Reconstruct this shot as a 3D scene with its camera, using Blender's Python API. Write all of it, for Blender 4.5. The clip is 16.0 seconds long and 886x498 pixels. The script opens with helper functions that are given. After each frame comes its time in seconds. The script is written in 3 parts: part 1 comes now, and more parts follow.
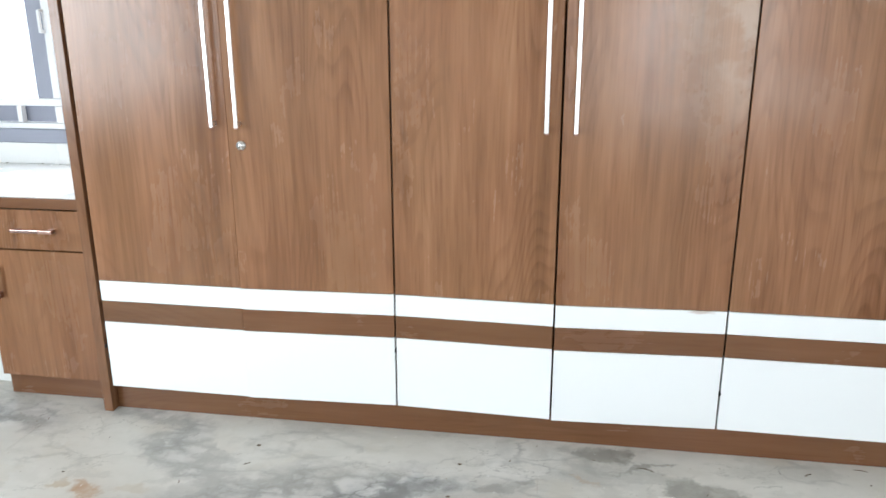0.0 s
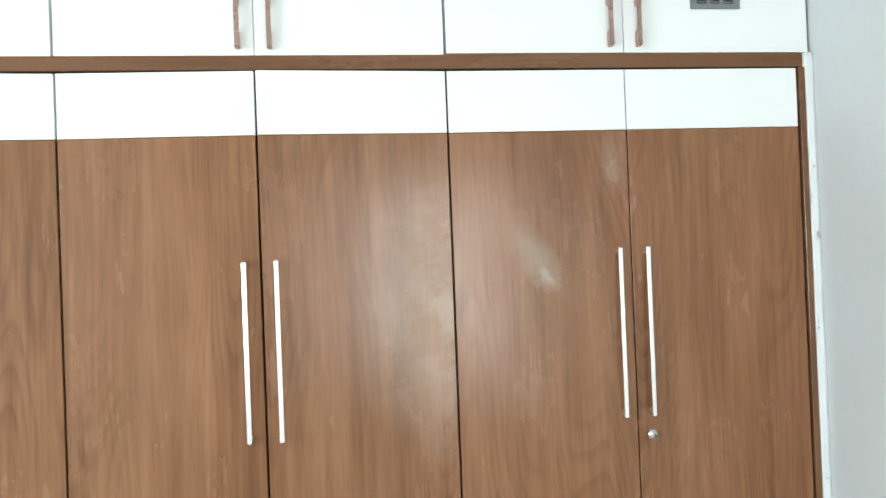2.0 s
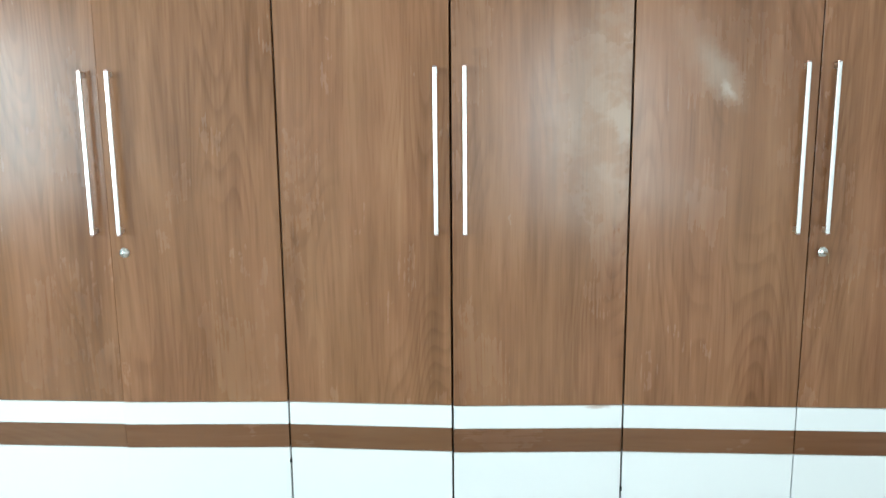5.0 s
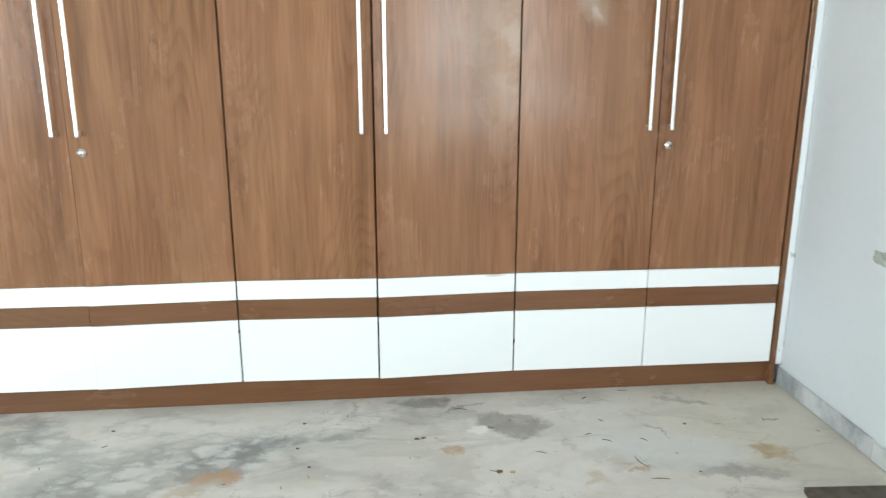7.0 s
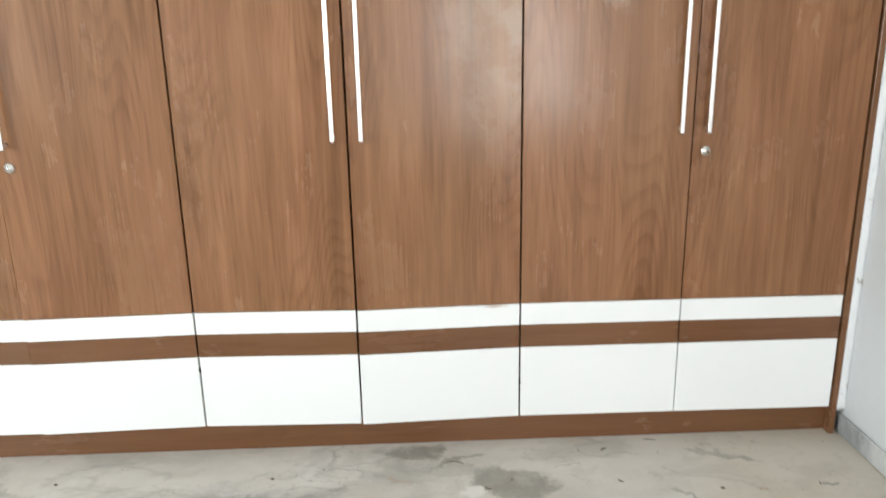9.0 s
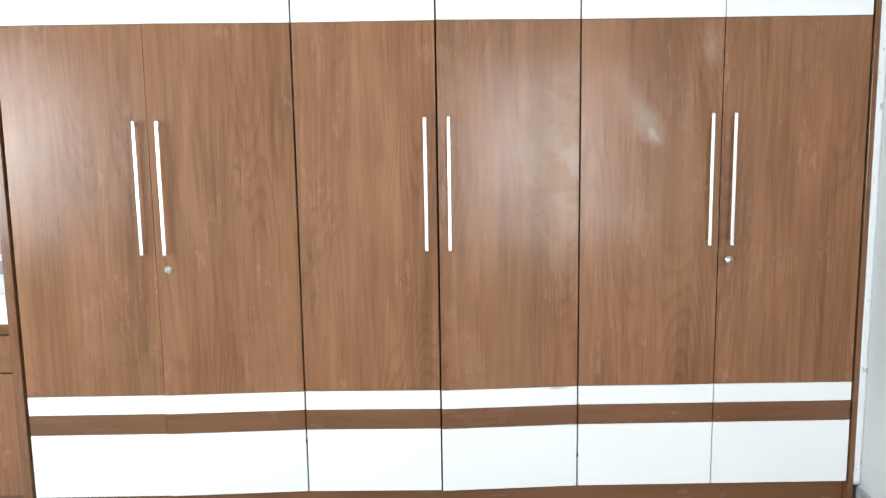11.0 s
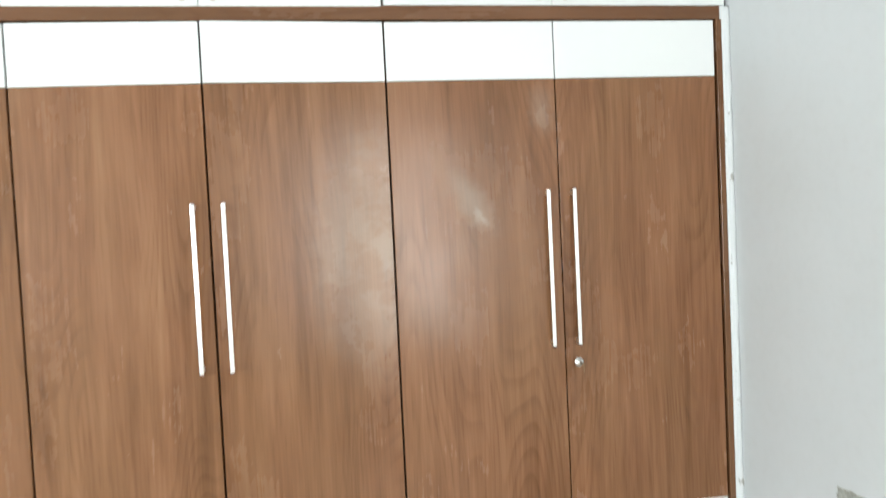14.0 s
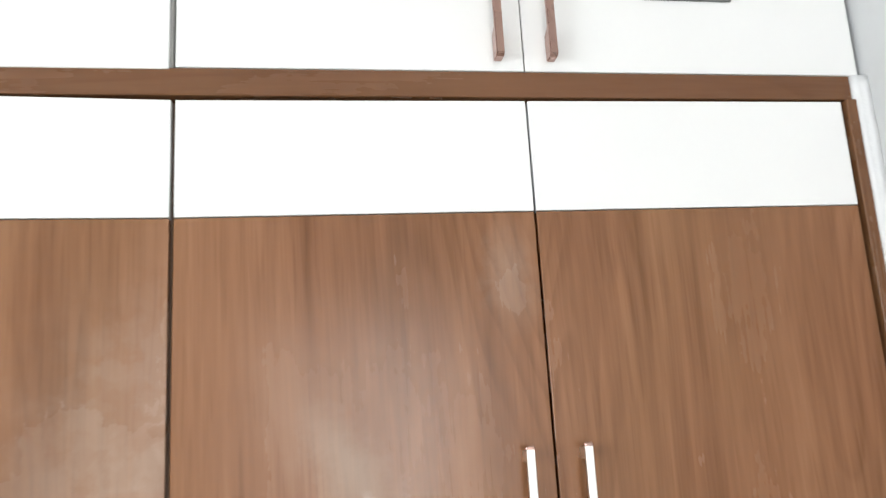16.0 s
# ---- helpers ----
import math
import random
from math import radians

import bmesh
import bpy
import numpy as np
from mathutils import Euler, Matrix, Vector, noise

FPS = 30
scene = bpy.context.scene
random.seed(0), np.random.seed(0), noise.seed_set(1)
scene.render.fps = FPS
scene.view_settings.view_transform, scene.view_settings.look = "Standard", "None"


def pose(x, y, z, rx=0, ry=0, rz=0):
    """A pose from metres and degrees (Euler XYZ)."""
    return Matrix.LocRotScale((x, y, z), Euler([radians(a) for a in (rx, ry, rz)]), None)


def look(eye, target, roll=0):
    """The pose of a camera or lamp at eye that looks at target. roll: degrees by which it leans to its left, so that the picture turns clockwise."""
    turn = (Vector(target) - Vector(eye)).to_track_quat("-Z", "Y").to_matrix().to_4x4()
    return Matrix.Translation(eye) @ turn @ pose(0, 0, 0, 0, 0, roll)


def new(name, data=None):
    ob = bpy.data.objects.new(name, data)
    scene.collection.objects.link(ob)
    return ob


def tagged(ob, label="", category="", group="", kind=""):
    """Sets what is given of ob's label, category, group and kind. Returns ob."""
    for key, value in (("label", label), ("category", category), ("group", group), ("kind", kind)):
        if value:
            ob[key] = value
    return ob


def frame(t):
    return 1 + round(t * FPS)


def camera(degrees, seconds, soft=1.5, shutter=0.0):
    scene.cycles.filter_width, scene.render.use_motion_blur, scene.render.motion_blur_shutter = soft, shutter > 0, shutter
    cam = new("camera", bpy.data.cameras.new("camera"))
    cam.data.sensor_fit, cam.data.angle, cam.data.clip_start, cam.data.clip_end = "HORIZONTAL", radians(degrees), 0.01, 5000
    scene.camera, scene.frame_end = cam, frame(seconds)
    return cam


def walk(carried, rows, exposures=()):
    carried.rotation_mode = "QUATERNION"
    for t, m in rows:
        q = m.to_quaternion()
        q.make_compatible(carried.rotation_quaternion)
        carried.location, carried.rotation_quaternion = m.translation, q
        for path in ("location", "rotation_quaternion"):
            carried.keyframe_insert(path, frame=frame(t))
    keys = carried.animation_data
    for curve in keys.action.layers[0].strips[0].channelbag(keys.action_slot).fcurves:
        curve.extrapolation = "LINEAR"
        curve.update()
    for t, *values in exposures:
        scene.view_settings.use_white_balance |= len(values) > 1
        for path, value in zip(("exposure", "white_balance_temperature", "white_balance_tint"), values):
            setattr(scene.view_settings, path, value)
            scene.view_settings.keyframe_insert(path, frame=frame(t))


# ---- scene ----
cam = camera(60.3, 16.0, 1.3, 0.3)
PATH = [
    (0, (1.61, -2.332, 1.363), (1.301, -0.437, 0.805), -0.2),
    (0.5, (1.714, -2.278, 1.367), (1.461, -0.345, 0.919), 0.0),
    (1, (1.791, -2.236, 1.438), (1.703, -0.262, 1.126), -0.6),
    (1.5, (1.804, -2.191, 1.525), (1.922, -0.2, 1.381), -1.4),
    (2, (1.817, -2.156, 1.545), (2.077, -0.173, 1.565), -2.2),
    (2.5, (1.829, -2.127, 1.551), (2.166, -0.155, 1.574), -2.2),
    (3, (1.844, -2.092, 1.536), (2.184, -0.121, 1.52), -2.1),
    (3.5, (1.89, -2.039, 1.536), (2.092, -0.051, 1.452), -1.0),
    (4, (1.941, -1.996, 1.543), (1.947, -0.004, 1.362), -0.3),
    (4.5, (1.79, -2.098, 1.462), (1.729, -0.115, 1.211), -0.4),
    (4.7, (1.738, -2.178, 1.426), (1.631, -0.202, 1.139), -0.5),
    (6.8, (1.589, -2.786, 1.346), (1.714, -0.849, 0.865), -0.2),
    (7, (1.565, -2.791, 1.352), (1.758, -0.866, 0.844), -0.0),
    (7.5, (1.604, -2.745, 1.348), (1.895, -0.845, 0.796), -0.0),
    (8, (1.749, -2.607, 1.363), (2.003, -0.712, 0.776), -0.4),
    (8.5, (1.808, -2.461, 1.341), (1.99, -0.566, 0.731), -0.9),
    (9, (1.804, -2.34, 1.375), (1.864, -0.418, 0.824), -1.1),
    (9.2, (1.782, -2.334, 1.398), (1.809, -0.392, 0.921), -0.7),
    (11.3, (1.564, -2.94, 1.446), (1.59, -0.958, 1.179), -0.9),
    (11.5, (1.566, -2.971, 1.443), (1.56, -0.99, 1.166), -0.7),
    (12, (1.621, -3.002, 1.421), (1.531, -1.026, 1.126), -0.4),
    (12.5, (1.619, -2.953, 1.411), (1.592, -0.984, 1.063), -0.7),
    (13, (1.614, -2.798, 1.377), (1.746, -0.835, 1.015), -1.4),
    (13.5, (1.77, -2.551, 1.421), (2.037, -0.595, 1.102), -1.3),
    (14, (1.878, -2.315, 1.478), (2.218, -0.346, 1.397), -2.7),
    (14.5, (1.964, -2.013, 1.559), (2.323, -0.049, 1.681), -4.0),
    (15, (2.129, -1.707, 1.585), (2.454, 0.258, 1.773), -3.5),
    (15.5, (2.245, -1.4, 1.584), (2.579, 0.548, 1.894), -3.5),
    (16, (2.334, -1.09, 1.616), (2.651, 0.843, 2.019), -3.3),
]
EXPOSURES = [(0, 0.02, 6050, 10), (0.6, -0.03, 6200, 8), (1, 0.02, 5950, -1), (1.3, 0.03, 5930, -3), (1.6, 0.05, 5900, -4), (2, 0.04, 6180, 4), (2.6, 0.03, 6500, 10),
             (3.5, 0.02, 6450, 10), (4, 0.02, 5750, 3), (4.4, 0.0, 5430, -7), (4.7, 0.0, 5550, -6), (5.4, 0.0, 6000, 4), (6.3, 0.02, 6200, 7), (6.8, 0.04, 5950, 3),
             (7.2, 0.03, 6350, 8), (7.5, 0.02, 6550, 11), (9.2, 0.0, 6500, 11), (11.3, 0.08, 6150, 11), (12.5, 0.07, 6050, 9), (13.3, 0.07, 6250, 8), (13.9, 0.06, 6350, 7),
             (14.6, 0.05, 6500, 12), (16, 0.06, 6550, 14)]
walk(cam, [(t, look(eye, target, roll)) for t, eye, target, roll in PATH], EXPOSURES)
WINDOW_WATTS, FAR_WATTS, SIDE_WATTS = 67.0, 28.0, 149.0

# ---- world and light ----
world = bpy.data.worlds.new("World")
scene.world = world
world.use_nodes = True
wt = world.node_tree
sky = wt.nodes.new("ShaderNodeTexSky")
sky.sky_type, sky.sun_disc = "NISHITA", False
sky.sun_elevation, sky.sun_rotation = radians(48), radians(20)
wt.links.new(sky.outputs[0], wt.nodes["Background"].inputs[0])
wt.nodes["Background"].inputs[1].default_value = 0.1


def area_light(name, where, turn, w, h, watts, colour):
    data = bpy.data.lights.new(name, "AREA")
    data.shape, data.size, data.size_y, data.energy, data.color = "RECTANGLE", w, h, watts, colour
    ob = new(name, data)
    ob.matrix_world = pose(*where, *turn)
    return ob


# daylight in the window over the desk, and in the tall window across the room
area_light("window_daylight", (-0.78, 1.25, 2.25), (-55, 0, 0), 1.6, 1.2, WINDOW_WATTS, (0.93, 0.97, 1.0))
area_light("far_window_daylight", (2.80, -4.46, 1.34), (90, 0, 0), 0.44, 1.40, FAR_WATTS, (1.0, 0.975, 0.94))
area_light("side_window_daylight", (-1.80, -2.75, 1.5), (0, -90, 0), 1.25, 2.6, SIDE_WATTS, (0.91, 0.985, 1.0))


# ---- materials ----
def mat(name, rough=0.5, metal=0.0):
    m = bpy.data.materials.new(name)
    m.use_nodes = True
    nt = m.node_tree
    b = nt.nodes["Principled BSDF"]
    b.inputs["Roughness"].default_value, b.inputs["Metallic"].default_value = rough, metal
    return m, nt, b


def sock(nt, target, value):
    if isinstance(value, bpy.types.NodeSocket):
        nt.links.new(value, target)
    else:
        target.default_value = value


def vec(nt, op, a, b=(0, 0, 0)):
    n = nt.nodes.new("ShaderNodeVectorMath")
    n.operation = op
    sock(nt, n.inputs[0], a), sock(nt, n.inputs[1], b)
    return n.outputs["Value"] if op in ("LENGTH", "DOT_PRODUCT") else n.outputs[0]


def num(nt, op, a, b=0.0, clamp=False):
    n = nt.nodes.new("ShaderNodeMath")
    n.operation, n.use_clamp = op, clamp
    sock(nt, n.inputs[0], a), sock(nt, n.inputs[1], b)
    return n.outputs[0]


def grain(nt, co, scale, detail=4.0, rough=0.55, distort=0.0):
    n = nt.nodes.new("ShaderNodeTexNoise")
    n.inputs["Scale"].default_value, n.inputs["Detail"].default_value = scale, detail
    n.inputs["Roughness"].default_value, n.inputs["Distortion"].default_value = rough, distort
    nt.links.new(co, n.inputs["Vector"])
    return n


def span(nt, v, a, b, c=0.0, d=1.0, smooth=True):
    n = nt.nodes.new("ShaderNodeMapRange")
    n.interpolation_type = "SMOOTHSTEP" if smooth else "LINEAR"
    nt.links.new(v, n.inputs[0])
    for i, x in enumerate((a, b, c, d)):
        n.inputs[i + 1].default_value = x
    return n.outputs[0]


def ramp(nt, v, stops):
    n = nt.nodes.new("ShaderNodeValToRGB")
    e = n.color_ramp.elements
    while len(e) < len(stops):
        e.new(0.5)
    for el, (p, c) in zip(e, stops):
        el.position, el.color = p, (*c, 1)
    nt.links.new(v, n.inputs[0])
    return n.outputs[0]


def mix(nt, f, a, b, mode="MIX"):
    n = nt.nodes.new("ShaderNodeMix")
    n.data_type, n.blend_type = "RGBA", mode
    sock(nt, n.inputs[0], f)
    for s, v in ((n.inputs[6], a), (n.inputs[7], b)):
        sock(nt, s, (*v, 1) if isinstance(v, tuple) and len(v) == 3 else v)
    return n.outputs[2]


def bump(nt, b, h, strength, dist):
    n = nt.nodes.new("ShaderNodeBump")
    n.inputs["Strength"].default_value, n.inputs["Distance"].default_value = strength, dist
    nt.links.new(h, n.inputs["Height"])
    nt.links.new(n.outputs[0], b.inputs["Normal"])


def place(nt):
    return nt.nodes.new("ShaderNodeNewGeometry").outputs["Position"]


def blot(nt, co, centre, radii, turn=0.0, soft=0.35):
    """A mask for one stain: an ellipse in the plane of the surface, with the ragged edge of the coordinates it gets."""
    n = nt.nodes.new("ShaderNodeMapping")
    n.vector_type = "TEXTURE"
    n.inputs["Location"].default_value = centre
    n.inputs["Rotation"].default_value = turn if isinstance(turn, tuple) else (0, 0, radians(turn))
    n.inputs["Scale"].default_value = radii
    nt.links.new(co, n.inputs[0])
    return span(nt, vec(nt, "LENGTH", n.outputs[0]), 1 - soft, 1 + soft, 1.0, 0.0)


def ragged(nt, co, scale, amount):
    n = grain(nt, co, scale, 5.0, 0.65)
    off = vec(nt, "SUBTRACT", n.outputs["Color"], (0.5, 0.5, 0.5))
    return vec(nt, "ADD", co, vec(nt, "MULTIPLY", off, (amount, amount, amount)))


def wood(name, upright=True, stains=False, tone=1.03):
    """Walnut-coloured laminate, satin, with a printed grain: soft streaks, pores, cathedral arches and pale clouds."""
    m, nt, b = mat(name, 0.34)
    p = place(nt)
    info = nt.nodes.new("ShaderNodeObjectInfo")
    sep = nt.nodes.new("ShaderNodeCombineXYZ")
    for i, k in enumerate((7.0, 3.0, 11.0)):
        nt.links.new(num(nt, "MULTIPLY", info.outputs["Random"], k), sep.inputs[i])
    q = vec(nt, "ADD", p, sep.outputs[0])

    def drawn_out(co, k):
        return vec(nt, "MULTIPLY", co, (1, 1, k) if upright else (k, 1, 1))

    def centred(fac, k):
        return num(nt, "MULTIPLY", num(nt, "SUBTRACT", fac, 0.5), k)

    # slow wander of the grain
    wob = grain(nt, drawn_out(q, 0.3), 3.0, 1.0)
    shift = vec(nt, "SCALE", vec(nt, "SUBTRACT", wob.outputs["Color"], (0.5, 0.5, 0.5)))
    shift.node.inputs["Scale"].default_value = 0.06
    r = vec(nt, "ADD", q, shift)
    broad = grain(nt, drawn_out(r, 0.07), 9.0, 2.0, 0.5).outputs["Fac"]
    streak = grain(nt, drawn_out(r, 0.05), 42.0, 3.0, 0.55).outputs["Fac"]
    fine = grain(nt, drawn_out(r, 0.03), 130.0, 2.0, 0.5).outputs["Fac"]
    cloud = grain(nt, drawn_out(r, 0.22), 8.0, 2.0, 0.5).outputs["Fac"]
    pore = span(nt, grain(nt, drawn_out(r, 0.05), 190.0, 0.0, 0.5).outputs["Fac"], 0.58, 0.76)
    # cathedral arches: contours of a slow field drawn out along the board, dark on one side, fading to the other
    field = grain(nt, drawn_out(r, 0.15), 4.4, 1.0, 0.35).outputs["Fac"]
    wave = num(nt, "FRACT", num(nt, "ADD", num(nt, "MULTIPLY", field, 34.0), num(nt, "MULTIPLY", streak, 0.1)))
    ring = num(nt, "MULTIPLY", span(nt, wave, 0.0, 0.16), span(nt, wave, 0.16, 0.65, 1.0, 0.0))
    where = span(nt, grain(nt, drawn_out(vec(nt, "ADD", q, (5, 2, 8)), 0.45), 3.6, 1.0).outputs["Fac"], 0.44, 0.60)
    v = num(nt, "ADD", centred(broad, 0.34), centred(streak, 0.36))
    v = num(nt, "ADD", v, num(nt, "ADD", centred(fine, 0.18), centred(cloud, 0.20)))
    v = num(nt, "ADD", v, 0.535)
    v = num(nt, "SUBTRACT", v, num(nt, "MULTIPLY", num(nt, "MULTIPLY", ring, where), 0.065))
    v = num(nt, "SUBTRACT", v, num(nt, "MULTIPLY", pore, 0.04))
    t = tone
    col = ramp(nt, v, [(0.28, (0.110 * t, 0.044 * t, 0.017 * t)), (0.44, (0.188 * t, 0.079 * t, 0.033 * t)),
                       (0.55, (0.243 * t, 0.109 * t, 0.050 * t)), (0.76, (0.336 * t, 0.166 * t, 0.086 * t))])
    if not upright:
        col = mix(nt, 0.5, col, (0.216 * t, 0.092 * t, 0.039 * t))
    warm = span(nt, grain(nt, drawn_out(q, 0.3), 4.0, 2.0).outputs["Fac"], 0.4, 0.65)
    col = mix(nt, num(nt, "MULTIPLY", warm, 0.35), col, (0.92, 1.03, 0.96), "MULTIPLY")
    # a hand-wiped film of dust shows as patchy gloss
    film = grain(nt, ragged(nt, drawn_out(q, 0.6), 10.0, 0.08), 5.0, 4.0, 0.6).outputs["Fac"]
    rough = num(nt, "ADD", num(nt, "ADD", num(nt, "MULTIPLY", fine, 0.04), span(nt, film, 0.36, 0.66, 0.0, 0.07)), 0.19)
    # stains also switches on the sheen painted into one leaf's colour
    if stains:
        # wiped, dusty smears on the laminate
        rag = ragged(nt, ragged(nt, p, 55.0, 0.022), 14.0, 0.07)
        smear_sheen = num(nt, "MULTIPLY", blot(nt, rag, (2.368, 0, 1.535), (0.036, 1, 0.092), (0, radians(-33), 0), 0.9), 0.34)
        smear_sheen = num(nt, "MAXIMUM", smear_sheen, num(nt, "MULTIPLY", blot(nt, rag, (2.398, 0, 1.478), (0.016, 1, 0.036), (0, radians(-35), 0), 0.8), 0.60))
        smear_sheen = num(nt, "MAXIMUM", smear_sheen, num(nt, "MULTIPLY", blot(nt, rag, (2.61, 0, 1.80), (0.03, 1, 0.06), (0, 0, 0), 0.9), 0.18))
        smear_sheen = num(nt, "MAXIMUM", smear_sheen, num(nt, "MULTIPLY", blot(nt, rag, (2.31, 0, 1.60), (0.05, 1, 0.10), (0, radians(-20), 0), 0.9), 0.09))
        smear_sheen = num(nt, "MAXIMUM", smear_sheen, num(nt, "MULTIPLY", blot(nt, rag, (2.27, 0, 1.17), (0.10, 1, 0.07), (0, 0, 0), 0.9), 0.08))
        # window sheen painted on the leaf left of the third unit, palest at hinge
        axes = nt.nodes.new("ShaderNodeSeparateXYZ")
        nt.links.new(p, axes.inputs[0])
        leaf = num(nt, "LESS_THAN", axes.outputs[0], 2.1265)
        breakup = span(nt, grain(nt, rag, 9.0, 3.0, 0.6).outputs["Fac"], 0.38, 0.60, 0.45, 1.0)
        painted_sheen = num(nt, "MULTIPLY", num(nt, "MULTIPLY", blot(nt, rag, (2.14, 0, 1.40), (0.17, 1, 0.27), (0, 0, 0), 0.95), breakup), leaf)
        smear_sheen = num(nt, "MAXIMUM", smear_sheen, num(nt, "MULTIPLY", painted_sheen, 0.52))
        # one pale colour serves the dusty smears and the painted sheen
        col = mix(nt, smear_sheen, col, (0.55, 0.47, 0.39))
        # thumbed brown spots round the pulls
        spot = span(nt, grain(nt, ragged(nt, p, 30.0, 0.03), 17.0, 1.0).outputs["Fac"], 0.70, 0.76, 0.0, 0.22)
        spot = num(nt, "MULTIPLY", spot, blot(nt, p, (1.78, 0, 1.42), (0.20, 1, 0.30), (0, 0, 0), 0.5))
        col = mix(nt, spot, col, (0.10, 0.045, 0.02))
        rough = num(nt, "ADD", rough, num(nt, "MULTIPLY", smear_sheen, 0.25))
    nt.links.new(col, b.inputs["Base Color"])
    nt.links.new(rough, b.inputs["Roughness"])
    b.inputs["Specular IOR Level"].default_value = 0.42
    bump(nt, b, fine, 0.015, 0.001)
    return m


def paint(name, colour, rough, wear=0.06, relief=0.02, scale=4.0, metal=0.0):
    """An even coat with faint soiling at two scales."""
    m, nt, b = mat(name, rough, metal)
    p = place(nt)
    big, small = grain(nt, p, scale, 3.0).outputs["Fac"], grain(nt, p, scale * 22, 4.0).outputs["Fac"]
    f = num(nt, "ADD", span(nt, big, 0.35, 0.75, 0.0, 0.7), span(nt, small, 0.4, 0.8, 0.0, 0.3))
    dull = tuple(c * (1 - wear * k) for c, k in zip(colour, (1.0, 1.1, 1.3)))
    nt.links.new(mix(nt, f, colour, dull), b.inputs["Base Color"])
    nt.links.new(span(nt, big, 0.3, 0.7, max(rough - 0.04, 0.02), rough + 0.06), b.inputs["Roughness"])
    bump(nt, b, small, relief, 0.002)
    return m


def marble():
    """Polished but dusty marble: pale ground, grey drifts, ochre blotches, fine cracks and specks."""
    m, nt, b = mat("marble", 0.3)
    p = place(nt)
    lay = nt.nodes.new("ShaderNodeMapping")
    lay.inputs["Rotation"].default_value, lay.inputs["Scale"].default_value = (0, 0, radians(-36)), (0.70, 1.25, 1)
    nt.links.new(p, lay.inputs[0])
    q = lay.outputs[0]
    rag = ragged(nt, q, 2.4, 0.30)
    rag2 = ragged(nt, ragged(nt, p, 24.0, 0.05), 6.0, 0.22)
    cloud = grain(nt, rag, 1.7, 6.0, 0.55, 0.3).outputs["Fac"]
    cloud2 = grain(nt, vec(nt, "ADD", rag, (4, 9, 2)), 2.9, 6.0, 0.55, 0.9).outputs["Fac"]
    mottle = grain(nt, ragged(nt, p, 8.0, 0.1), 13.0, 6.0, 0.6).outputs["Fac"]
    col = ramp(nt, cloud, [(0.30, (0.40, 0.38, 0.33)), (0.43, (0.535, 0.502, 0.452)), (0.56, (0.615, 0.584, 0.535)), (0.72, (0.54, 0.485, 0.41))])
    col = mix(nt, span(nt, mottle, 0.44, 0.64, 0.0, 0.26), col, (0.45, 0.43, 0.385))
    drift = num(nt, "MULTIPLY", span(nt, cloud2, 0.51, 0.63), 0.42)
    col = mix(nt, drift, col, (0.30, 0.285, 0.26))
    line = num(nt, "ABSOLUTE", num(nt, "SUBTRACT", grain(nt, ragged(nt, q, 4.0, 0.22), 2.2, 2.0).outputs["Fac"], 0.5))
    vein = num(nt, "MULTIPLY", span(nt, line, 0.0, 0.02, 1.0, 0.0), span(nt, cloud2, 0.42, 0.56, 0.0, 0.45))
    col = mix(nt, vein, col, (0.25, 0.24, 0.22))
    crack = num(nt, "ABSOLUTE", num(nt, "SUBTRACT", grain(nt, ragged(nt, q, 12.0, 0.10), 7.0, 3.0).outputs["Fac"], 0.5))
    crack = num(nt, "MULTIPLY", span(nt, crack, 0.0, 0.014, 1.0, 0.0), span(nt, grain(nt, rag, 3.4, 3.0).outputs["Fac"], 0.48, 0.60, 0.0, 0.5))
    col = mix(nt, crack, col, (0.20, 0.185, 0.16))
    scab = grain(nt, rag2, 4.6, 6.0, 0.6).outputs["Fac"]
    col = mix(nt, span(nt, scab, 0.57, 0.63, 0.0, 0.22), col, (0.32, 0.30, 0.265))
    col = mix(nt, span(nt, scab, 0.36, 0.42, 0.25, 0.0), col, (0.50, 0.44, 0.34))
    # beds of broken stone: grey matrix with pale angular chips between dark joints
    chips = nt.nodes.new("ShaderNodeTexVoronoi")
    chips.inputs["Scale"].default_value, chips.inputs["Randomness"].default_value = 11.0, 1.0
    joints = nt.nodes.new("ShaderNodeTexVoronoi")
    joints.feature = "DISTANCE_TO_EDGE"
    joints.inputs["Scale"].default_value, joints.inputs["Randomness"].default_value = 11.0, 1.0
    lie = ragged(nt, ragged(nt, q, 30.0, 0.02), 7.0, 0.10)
    for n in (chips, joints):
        nt.links.new(lie, n.inputs["Vector"])
    tint = nt.nodes.new("ShaderNodeSeparateColor")
    nt.links.new(chips.outputs["Color"], tint.inputs[0])
    murk = grain(nt, rag2, 5.0, 5.0, 0.6).outputs["Fac"]
    stone = mix(nt, span(nt, tint.outputs[0], 0.3, 0.9, 0.0, 0.6), (0.50, 0.49, 0.47), (0.62, 0.60, 0.57))
    band = num(nt, "MULTIPLY", span(nt, joints.outputs["Distance"], 0.02, 0.30, 1.0, 0.0), span(nt, murk, 0.34, 0.56, 0.25, 1.0))
    stone = mix(nt, band, stone, (0.215, 0.21, 0.203))
    stone = mix(nt, span(nt, murk, 0.49, 0.60, 0.0, 0.85), stone, (0.175, 0.17, 0.163))
    gap = num(nt, "MULTIPLY", span(nt, joints.outputs["Distance"], 0.0, 0.045, 1.0, 0.0), span(nt, grain(nt, p, 9.0, 2.0).outputs["Fac"], 0.44, 0.62))
    stone = mix(nt, num(nt, "MULTIPLY", gap, 0.7), stone, (0.12, 0.117, 0.11))
